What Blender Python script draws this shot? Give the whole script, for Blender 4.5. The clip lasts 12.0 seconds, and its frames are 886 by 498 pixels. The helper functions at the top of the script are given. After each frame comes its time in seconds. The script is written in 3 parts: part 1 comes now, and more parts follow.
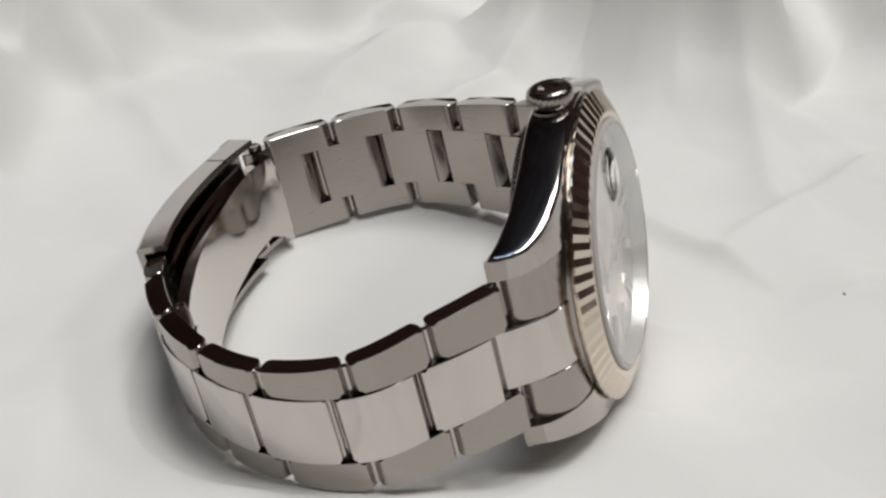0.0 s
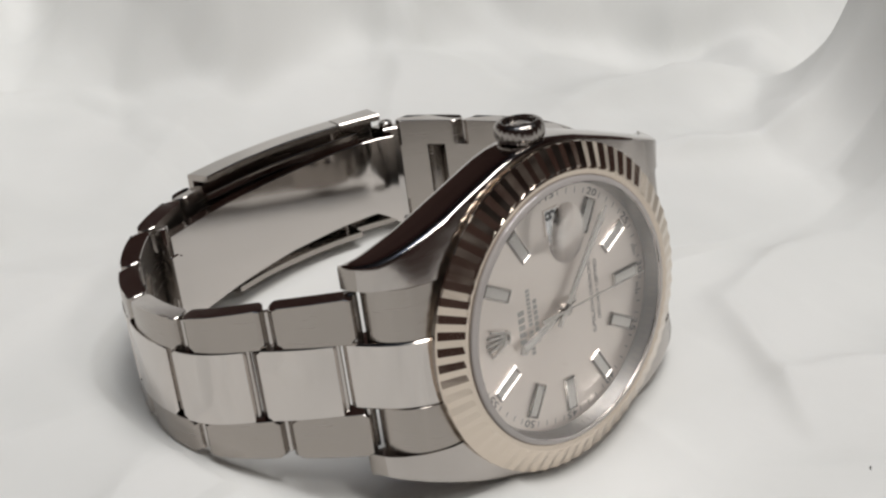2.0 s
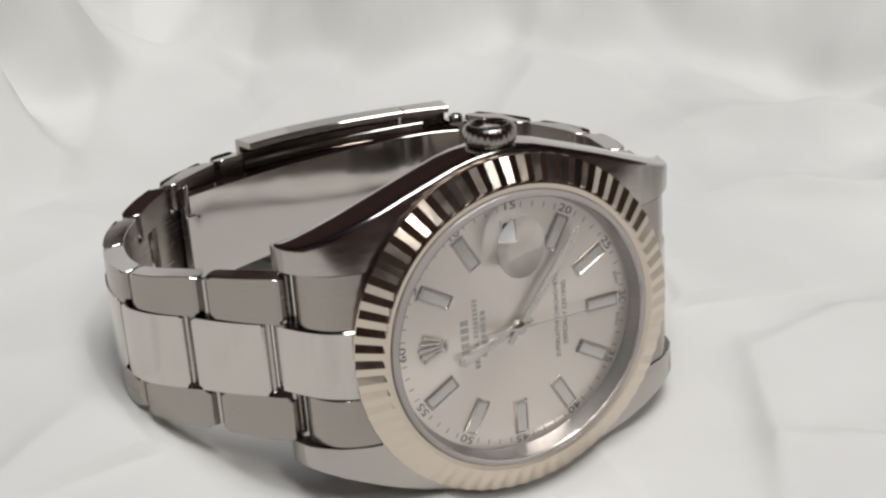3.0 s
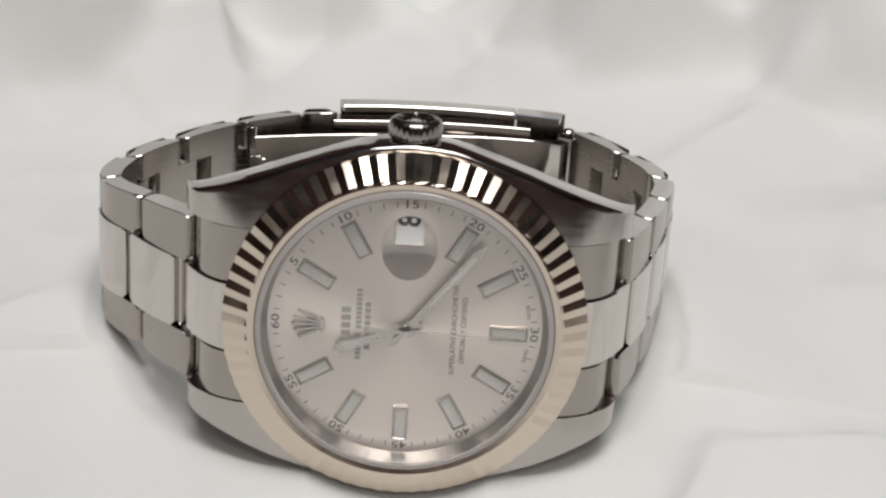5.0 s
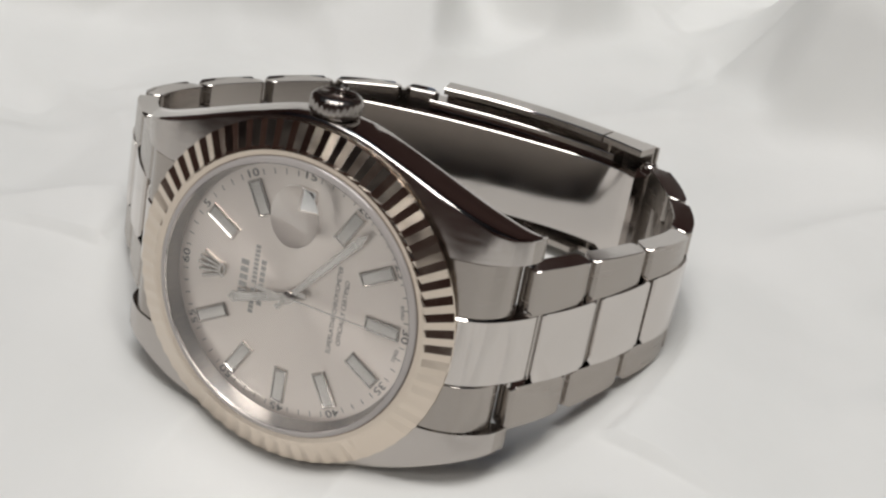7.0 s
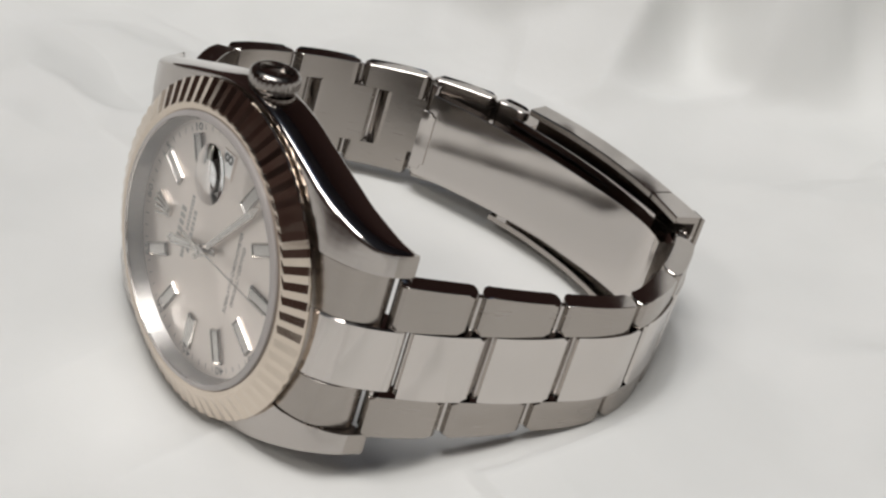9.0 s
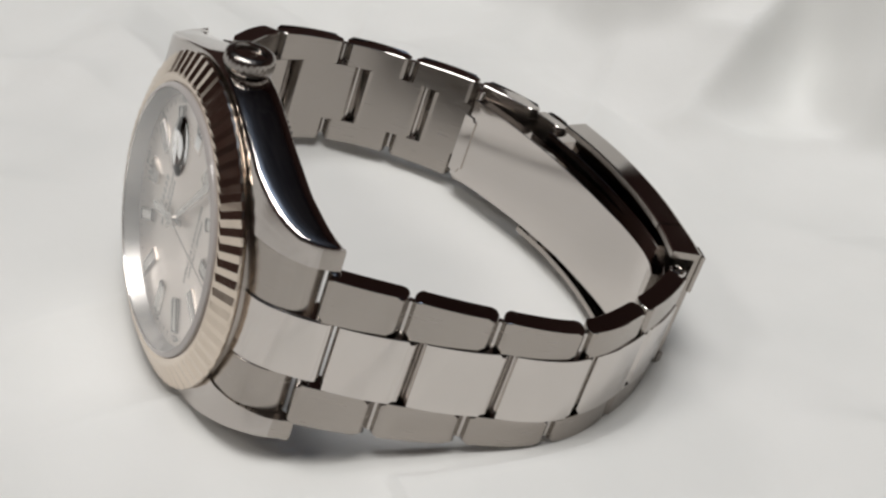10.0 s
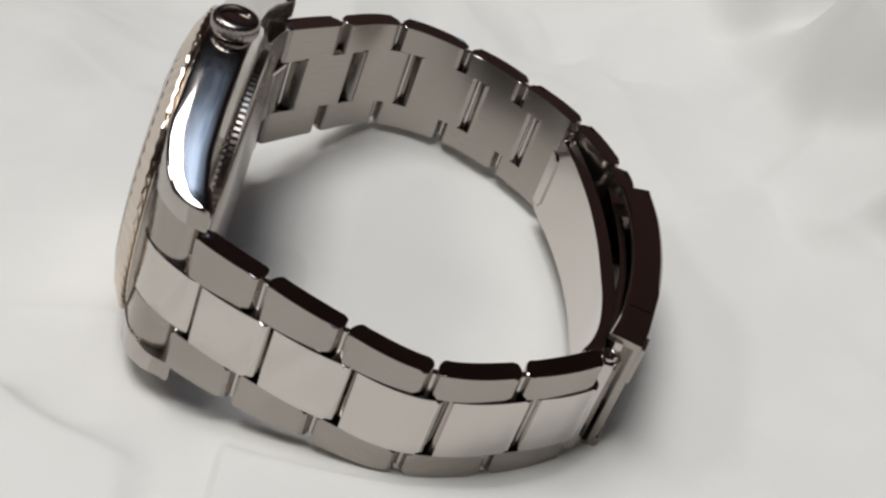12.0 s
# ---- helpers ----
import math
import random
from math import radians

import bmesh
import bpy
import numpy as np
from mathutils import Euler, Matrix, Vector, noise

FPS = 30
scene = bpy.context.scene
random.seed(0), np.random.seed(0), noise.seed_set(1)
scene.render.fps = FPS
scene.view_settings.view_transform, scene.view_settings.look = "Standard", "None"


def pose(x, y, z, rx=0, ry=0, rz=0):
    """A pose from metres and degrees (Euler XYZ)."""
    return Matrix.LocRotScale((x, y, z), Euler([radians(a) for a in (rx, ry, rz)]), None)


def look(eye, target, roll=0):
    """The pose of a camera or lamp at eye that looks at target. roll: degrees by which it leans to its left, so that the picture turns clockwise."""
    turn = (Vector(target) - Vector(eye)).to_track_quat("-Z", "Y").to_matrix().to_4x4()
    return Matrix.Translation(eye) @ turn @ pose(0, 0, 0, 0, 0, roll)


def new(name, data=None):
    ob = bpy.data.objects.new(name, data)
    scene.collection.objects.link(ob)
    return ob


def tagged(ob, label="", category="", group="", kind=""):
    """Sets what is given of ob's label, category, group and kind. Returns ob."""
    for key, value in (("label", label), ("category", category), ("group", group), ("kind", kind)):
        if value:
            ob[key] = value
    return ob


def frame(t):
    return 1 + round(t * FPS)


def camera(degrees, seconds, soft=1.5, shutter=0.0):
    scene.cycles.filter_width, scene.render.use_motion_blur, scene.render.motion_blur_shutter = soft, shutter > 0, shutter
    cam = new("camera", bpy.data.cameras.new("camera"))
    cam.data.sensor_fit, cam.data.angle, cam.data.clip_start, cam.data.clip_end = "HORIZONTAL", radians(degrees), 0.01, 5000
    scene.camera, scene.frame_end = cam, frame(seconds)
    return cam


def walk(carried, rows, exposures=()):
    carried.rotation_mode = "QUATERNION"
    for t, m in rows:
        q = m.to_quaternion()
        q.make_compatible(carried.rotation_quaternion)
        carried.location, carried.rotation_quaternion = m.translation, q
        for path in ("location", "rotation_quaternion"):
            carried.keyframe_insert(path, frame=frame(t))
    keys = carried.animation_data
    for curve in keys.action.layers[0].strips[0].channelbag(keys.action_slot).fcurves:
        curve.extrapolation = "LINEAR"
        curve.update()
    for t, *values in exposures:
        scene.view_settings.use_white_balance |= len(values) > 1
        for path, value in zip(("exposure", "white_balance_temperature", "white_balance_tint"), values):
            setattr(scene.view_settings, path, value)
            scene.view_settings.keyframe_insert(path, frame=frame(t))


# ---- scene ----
# Lengths in the tables below are millimetres; MM turns them into metres.
MM = 0.001
cam = camera(32.65, 12.0, soft=2.5)
PATH = [
    (0, (-165.99, -21.16, 121.87), (-58.57, 6.45, 54.05), -1.03),
    (0.5, (-154.94, -42.24, 118.87), (-52.09, 0.18, 51.62), -0.29),
    (1, (-142.15, -64.39, 117.43), (-46.57, -6.67, 50.85), 0.16),
    (1.5, (-129.96, -81.59, 117.54), (-42.20, -12.37, 51.16), 0.48),
    (2, (-113.28, -99.14, 117.17), (-36.20, -18.10, 50.90), 0.86),
    (2.5, (-95.44, -111.93, 116.42), (-29.64, -21.61, 50.01), 1.33),
    (3, (-73.77, -121.07, 114.88), (-21.40, -22.58, 48.12), 1.62),
    (5, (-0.76, -136.35, 114.04), (2.74, -25.42, 46.35), 4.04),
    (5.5, (16.13, -134.92, 115.69), (8.41, -24.89, 46.88), 4.49),
    (6, (35.47, -131.71, 116.14), (14.62, -23.76, 46.77), 4.97),
    (6.5, (52.05, -126.60, 117.22), (19.95, -22.13, 46.82), 5.22),
    (7, (70.04, -118.11, 117.72), (25.79, -18.74, 46.52), 5.54),
    (9, (124.03, -72.87, 122.57), (43.42, -2.71, 48.54), 7.08),
    (9.5, (133.76, -57.04, 123.51), (46.23, 3.09, 48.52), 6.95),
    (10, (142.21, -40.28, 124.87), (48.85, 9.04, 49.04), 7.07),
    (10.5, (149.25, -21.44, 126.03), (50.86, 15.68, 49.61), 7.08),
    (11, (153.52, -1.43, 127.23), (51.67, 22.51, 50.07), 6.94),
    (11.5, (155.14, 19.02, 128.78), (51.73, 29.46, 50.70), 6.98),
    (12, (154.21, 40.99, 129.86), (50.88, 36.87, 51.08), 6.53),
]
walk(cam, [(t, look(Vector(eye) * MM, Vector(target) * MM, roll)) for t, eye, target, roll in PATH])

# ---- world and lamps ----
world = bpy.data.worlds.new("world")
scene.world = world
world.use_nodes = True
world.node_tree.nodes["Background"].inputs["Color"].default_value = (0.9, 0.95, 1.0, 1)
world.node_tree.nodes["Background"].inputs["Strength"].default_value = 0.05
scene.view_settings.exposure = 0.1


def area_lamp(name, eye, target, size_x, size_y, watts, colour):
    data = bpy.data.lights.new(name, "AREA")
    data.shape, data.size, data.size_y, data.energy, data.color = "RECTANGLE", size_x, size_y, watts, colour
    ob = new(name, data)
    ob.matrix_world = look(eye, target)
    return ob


area_lamp("wall_lamp", (0.1, -1.12, 1.38), (0, 0.02, 0), 0.3, 0.21, 3.2, (1.0, 0.965, 0.93))
area_lamp("ceiling_lamp", (0.07, -0.17, 1.5), (0.03, -0.05, 0), 0.95, 0.62, 16.0, (1.0, 0.975, 0.95))
# unseen up-facing fill, added so the steel mirrors a pale blue ceiling
area_lamp("ceiling_wash_fill", (-0.2, 0.28, 1.44), (-0.2, 0.28, 1.64), 0.2, 0.24, 3.2, (0.90, 0.95, 1.0))


# ---- materials ----
def material(name, colour, rough=0.5, metal=0.0, **more):
    m = bpy.data.materials.new(name)
    m.use_nodes = True
    b = m.node_tree.nodes["Principled BSDF"]
    b.inputs["Base Color"].default_value = (*colour, 1)
    b.inputs["Roughness"].default_value = rough
    b.inputs["Metallic"].default_value = metal
    for key, value in more.items():
        b.inputs[key.replace("_", " ")].default_value = value
    return m


def link(m, a, b):
    m.node_tree.links.new(a, b)


def noise_node(m, scale, detail=4.0, stretch=(1, 1, 1)):
    nt = m.node_tree
    co = nt.nodes.new("ShaderNodeTexCoord")
    mp = nt.nodes.new("ShaderNodeMapping")
    mp.inputs["Scale"].default_value = stretch
    no = nt.nodes.new("ShaderNodeTexNoise")
    no.inputs["Scale"].default_value = scale
    no.inputs["Detail"].default_value = detail
    link(m, co.outputs["Object"], mp.inputs["Vector"])
    link(m, mp.outputs["Vector"], no.inputs["Vector"])
    return no


def vary(m, socket, node, low, high):
    r = m.node_tree.nodes.new("ShaderNodeMapRange")
    r.inputs["From Min"].default_value, r.inputs["From Max"].default_value = 0.3, 0.7
    r.inputs["To Min"].default_value, r.inputs["To Max"].default_value = low, high
    link(m, node.outputs["Fac"], r.inputs["Value"])
    link(m, r.outputs["Result"], m.node_tree.nodes["Principled BSDF"].inputs[socket])


def tint(m, node, low, high):
    r = m.node_tree.nodes.new("ShaderNodeValToRGB")
    r.color_ramp.elements[0].position, r.color_ramp.elements[1].position = 0.3, 0.7
    r.color_ramp.elements[0].color, r.color_ramp.elements[1].color = (*low, 1), (*high, 1)
    link(m, node.outputs["Fac"], r.inputs["Fac"])
    link(m, r.outputs["Color"], m.node_tree.nodes["Principled BSDF"].inputs["Base Color"])


def relief(m, node, strength, depth):
    b = m.node_tree.nodes.new("ShaderNodeBump")
    b.inputs["Strength"].default_value, b.inputs["Distance"].default_value = strength, depth
    link(m, node.outputs["Fac"], b.inputs["Height"])
    link(m, b.outputs["Normal"], m.node_tree.nodes["Principled BSDF"].inputs["Normal"])


BRUSHED = material("brushed_steel", (0.40, 0.365, 0.335), 0.24, 1.0)
grain = noise_node(BRUSHED, 900, 5, (6, 0.25, 0.25))
vary(BRUSHED, "Roughness", grain, 0.2, 0.28)
POLISHED = material("polished_steel", (0.60, 0.565, 0.54), 0.07, 1.0)
vary(POLISHED, "Roughness", noise_node(POLISHED, 260, 6), 0.05, 0.11)
SATIN = material("satin_lug_steel", (0.50, 0.465, 0.44), 0.2, 1.0)
vary(SATIN, "Roughness", noise_node(SATIN, 700, 5, (3, 0.4, 1)), 0.15, 0.24)
CENTRE = material("polished_centre_steel", (0.63, 0.59, 0.56), 0.13, 1.0)
swirl = noise_node(CENTRE, 160, 5, (1, 0.5, 0.5))
vary(CENTRE, "Roughness", swirl, 0.06, 0.13)
relief(CENTRE, noise_node(CENTRE, 130, 2, (0.4, 1.0, 1.0)), 1.0, 0.0003)
BEZEL = material("white_gold", (0.70, 0.61, 0.52), 0.06, 1.0)
vary(BEZEL, "Roughness", noise_node(BEZEL, 400, 5), 0.13, 0.21)
RING = material("satin_ring_steel", (0.32, 0.31, 0.30), 0.3, 1.0)
RING_MARK = material("engraved_ring_steel", (0.36, 0.34, 0.32), 0.35, 1.0)
EDGE = material("glass_edge", (0.66, 0.62, 0.60), 0.12, 0.0, IOR=1.5, Transmission_Weight=0.35)
DIAL = material("silver_dial", (0.80, 0.73, 0.675), 0.33, 0.94, Anisotropic=0.75)
vary(DIAL, "Roughness", noise_node(DIAL, 900, 6), 0.33, 0.41)
ray = DIAL.node_tree.nodes.new("ShaderNodeTangent")
ray.direction_type, ray.axis = "RADIAL", "Z"
link(DIAL, ray.outputs["Tangent"], DIAL.node_tree.nodes["Principled BSDF"].inputs["Tangent"])
BLADE = material("polished_blade_steel", (0.62, 0.58, 0.55), 0.06, 1.0)
vary(BLADE, "Roughness", noise_node(BLADE, 220, 4), 0.05, 0.1)
MARKER = material("marker_metal", (0.50, 0.47, 0.44), 0.12, 1.0)
PIN = material("pin_steel", (0.54, 0.51, 0.485), 0.18, 1.0)
LUME = material("marker_lume", (0.42, 0.405, 0.38), 0.4)
PRINT = material("grey_print", (0.09, 0.085, 0.08), 0.5)
SOFT_PRINT = material("soft_grey_print", (0.26, 0.25, 0.235), 0.5)
BLACK = material("black_ink", (0.012, 0.012, 0.014), 0.4)
DATE = material("date_white", (0.78, 0.79, 0.78), 0.5)
CROWN = material("crown_steel", (0.33, 0.305, 0.285), 0.2, 1.0)
vary(CROWN, "Roughness", noise_node(CROWN, 300, 5), 0.16, 0.26)
# near-black colour for the shade inside the screw head
SHADE = material("painted_slot_shade", (0.02, 0.02, 0.02), 0.5)
GLASS = material("sapphire_glass", (1, 1, 1), 0.0, 0.0, IOR=1.5, Transmission_Weight=1.0)
CLOTH = material("white_cloth", (0.76, 0.765, 0.745), 0.85)
tint(CLOTH, noise_node(CLOTH, 35, 4), (0.735, 0.74, 0.72), (0.79, 0.79, 0.77))
relief(CLOTH, noise_node(CLOTH, 300, 3), 0.1, 0.0005)
TABLE = material("table_wood", (0.16, 0.09, 0.055), 0.45)
tint(TABLE, noise_node(TABLE, 12, 6, (1, 9, 1)), (0.10, 0.055, 0.03), (0.2, 0.12, 0.07))
PLASTER = material("dim_wall_paint", (0.115, 0.06, 0.052), 0.8)
tint(PLASTER, noise_node(PLASTER, 3, 5), (0.10, 0.052, 0.045), (0.13, 0.07, 0.06))
CEIL = material("ceiling_paint", (0.22, 0.27, 0.36), 0.85)
tint(CEIL, noise_node(CEIL, 13, 8), (0.11, 0.15, 0.22), (0.31, 0.37, 0.46))


# ---- mesh helpers ----
def finish(ob, bm, mats, smooth=35):
    bmesh.ops.recalc_face_normals(bm, faces=bm.faces)
    bmesh.ops.scale(bm, vec=(MM, MM, MM), verts=bm.verts)
    me = ob.data
    bm.to_mesh(me)
    bm.free()
    for m in mats if isinstance(mats, (list, tuple)) else [mats]:
        me.materials.append(m)
    if smooth:
        me.polygons.foreach_set("use_smooth", [True] * len(me.polygons))
        me.set_sharp_from_angle(angle=radians(smooth))
    return ob


def part(name, bm, mats, parent, label="", smooth=35):
    """One mesh under a thing or a part; bm in millimetres."""
    ob = finish(new(name, bpy.data.meshes.new(name)), bm, mats, smooth)
    ob.parent = parent
    return tagged(ob, label=label)


def bridge(bm, loops, cap=True):
    """Skin over closed loops of equal length."""
    rings = [[bm.verts.new(p) for p in loop] for loop in loops]
    for a, b in zip(rings, rings[1:]):
        for k in range(len(a)):
            n = (k + 1) % len(a)
            bm.faces.new((a[k], a[n], b[n], b[k]))
    if cap:
        bm.faces.new(rings[0][::-1])
        bm.faces.new(rings[-1])
    return rings


def lathe(bm, profile, n, centre=(0, 0, 0), axis="z", close=False):
    """Turn (radius, height) pairs round an axis."""
    rings = []
    for r, h in profile:
        ring = []
        for k in range(n):
            a = 2 * math.pi * k / n
            c, s = r * math.cos(a), r * math.sin(a)
            p = (c, s, h) if axis == "z" else (h, c, s)
            ring.append(bm.verts.new((p[0] + centre[0], p[1] + centre[1], p[2] + centre[2])))
        rings.append(ring)
    pairs = list(zip(rings, rings[1:])) + ([(rings[-1], rings[0])] if close else [])
    for a, b in pairs:
        for k in range(n):
            m = (k + 1) % n
            bm.faces.new((a[k], a[m], b[m], b[k]))
    if not close:
        bm.faces.new(rings[0][::-1])
        bm.faces.new(rings[-1])


def inset_loop(points, d, weights=None):
    """A closed plane loop of (u, v) pairs moved inwards by d, or by its share of d."""
    cu = sum(p[0] for p in points) / len(points)
    cv = sum(p[1] for p in points) / len(points)
    out = []
    for k, p in enumerate(points):
        a, b = points[k - 1], points[(k + 1) % len(points)]
        tx, ty = b[0] - a[0], b[1] - a[1]
        l = math.hypot(tx, ty) or 1
        nx, ny = -ty / l, tx / l
        if nx * (cu - p[0]) + ny * (cv - p[1]) < 0:
            nx, ny = -nx, -ny
        e = d * (weights[k] if weights else 1)
        out.append((p[0] + nx * e, p[1] + ny * e))
    return out


def slab(bm, outline, x0, x1, b0, b1=None, corners=(None, None), weights=(None, None)):
    """Extrude a (y, z) outline along x with rounded ends; corners draw points back from either end."""
    b1 = b0 if b1 is None else b1
    none = [0.0] * len(outline)
    rows = []
    for x, b, sign, w, c in ((x0, b0, 1, weights[0], corners[0] or none), (x1, b1, -1, weights[1], corners[1] or none)):
        end = [(x, inset_loop(outline, b, w)), (x + sign * b, outline)]
        loops = [[(at + sign * cc, u, v) for (u, v), cc in zip(loop, c)] for at, loop in end]
        rows += loops if sign > 0 else loops[::-1]
    bridge(bm, rows)


def box(bm, x0, x1, y0, y1, z0, z1, bevel=0.0):
    bridge(bm, [[(x0, y0, z), (x1, y0, z), (x1, y1, z), (x0, y1, z)] for z in (z0, z1)])
    if bevel:
        bmesh.ops.bevel(bm, geom=list(bm.edges), offset=bevel, segments=2, affect="EDGES")


def lettering(body, size, place, turn, name, parent, mat=None, stretch=1.0, bold=0.0):
    """Words in the built-in font as a thin mesh; size in millimetres."""
    curve = bpy.data.curves.new(name, "FONT")
    curve.body, curve.size, curve.align_x, curve.align_y, curve.extrude = body, size, "CENTER", "CENTER", 0.012
    curve.resolution_u, curve.offset = 3, bold
    temp = new("lettering_source", curve)
    me = bpy.data.meshes.new_from_object(temp.evaluated_get(bpy.context.evaluated_depsgraph_get()))
    bpy.data.objects.remove(temp)
    me.transform(Matrix.Scale(MM, 4) @ Matrix.Translation(place) @ Matrix.Rotation(radians(turn), 4, "Z") @ Matrix.Diagonal((stretch, 1, 1, 1)))
    me.materials.append(mat or PRINT)
    ob = new(name, me)
    ob.parent = parent
    return ob


# ---- room ----
def plain_box(name, x0, x1, y0, y1, z0, z1, mat, label, category):
    bm = bmesh.new()
    box(bm, x0, x1, y0, y1, z0, z1)
    ob = finish(new(name, bpy.data.meshes.new(name)), bm, mat, 0)
    return tagged(ob, label, category, kind="structure")


plain_box("floor", -1600, 1600, -1600, 1600, -860, -760, TABLE, "dark brown wooden floor of the room", "floor")
plain_box("ceiling", -1600, 1600, -1600, 1600, 1640, 1740, CEIL, "pale blue-grey ceiling above the table", "ceiling")
plain_box("wall_north", -1700, 1700, 1600, 1700, -860, 1740, PLASTER, "dim reddish brown plain wall", "wall")
plain_box("wall_south", -1700, 1700, -1700, -1600, -860, 1740, PLASTER, "dim reddish brown plain wall", "wall")
plain_box("wall_east", 1600, 1700, -1600, 1600, -860, 1740, PLASTER, "dim reddish brown plain wall", "wall")
plain_box("wall_west", -1700, -1600, -1600, 1600, -860, 1740, PLASTER, "dim reddish brown plain wall", "wall")


def curve_at(table, v):
    """Straight reading between (v, value) pairs."""
    return float(np.interp(v, [p[0] for p in table], [p[1] for p in table]))


# ---- cloth ----
# Soft folds: foot (x, y), heading of the rise in degrees, half width, height, softness of the foot.
FOLDS = [
    (-48, 87, 130, 11, 32, 14),
    (-18, 114, 112, 8, 26, 13),
    (-72, 110, 150, 9, 14, 10),
    (64, 98, 50, 10, 22, 18),
    (31, 104, 80, 9, 32, 14),
    (90, 90, 42, 15, 28, 18),
    (106, 70, 25, 12, 22, 16),
    (-45, 116, 80, 12, 24, 14),
    (-85, 82, 140, 20, 30, 20),
    (128, -28, -40, 14, 40, 10),
    (-18, 137, 97, 20, 34, 20),
    (-100, 20, 170, 40, 24, 26),
]
# Creases: from (x, y) to (x, y), height, half width on either side.
CREASES = [
    (26, -18, 37, 2, 2.2, 2.0, 7.0),
    (37, 2, 62, 6, 1.8, 3.0, 8.0),
    (30, -14, 72, -40, 2.0, 3.0, 10.0),
    (48, -22, 96, -8, 2.2, 4.0, 12.0),
    (20, -26, 45, -60, 1.6, 3.0, 9.0),
    (-22, 69, -62, 58, 1.2, 3.0, 12.0),
    (-50, 40, -92, 62, 2.0, 4.0, 12.0),
    (66, 40, 98, 28, 3.0, 9.0, 3.0),
    (40, 75, 62, 100, 2.0, 4.0, 12.0),
    (-60, 5, -95, -20, 1.8, 4.0, 10.0),
    (15, -60, 75, -62, 2.0, 4.0, 10.0),
    (-15, -70, -60, -40, 1.6, 4.0, 9.0),
    (80, 0, 124, 8, 2.0, 3.0, 12.0),
    (60, 62, 98, 54, 1.8, 8.0, 4.0),
    (-30, 84, -16, 118, 1.8, 4.0, 9.0),
    (0, 92, 30, 104, 1.6, 9.0, 4.0),
    (-38, -10, -52, -38, 1.5, 3.0, 8.0),
    (-46, 22, -75, 12, 1.4, 6.0, 3.0),
    (91, -16, 98, 9, 22, 6.0, 18.0),
    (102, 10, 112, 34, 18, 6.0, 20.0),
    (131, -23, 107, -40, 8, 35.0, 4.0),
    (-94, 95, -55, 107, 7, 30.0, 4.0),
    (-60, 104, -40, 122, 5, 25.0, 4.0),
    (38, 112, 86, 116, 6, 30.0, 4.0),
    (-25, 66, -50, 95, 1.2, 2.0, 10.0),
    (-31, 96, -46, 130, 9, 22.0, 3.5),
]


# how high the cloth swells under the bracelet, by y
BED = [(-6, 2.5), (7, 3.5), (14, 5.5), (22, 6.2), (33, 5.2), (42, 4.0), (50, 2.8), (60, 1.0), (75, 0.0)]


def soft_edge(cell):
    """Rounded ridge between two cells."""
    return math.sqrt((cell[1] - cell[0]) ** 2 + 0.005)


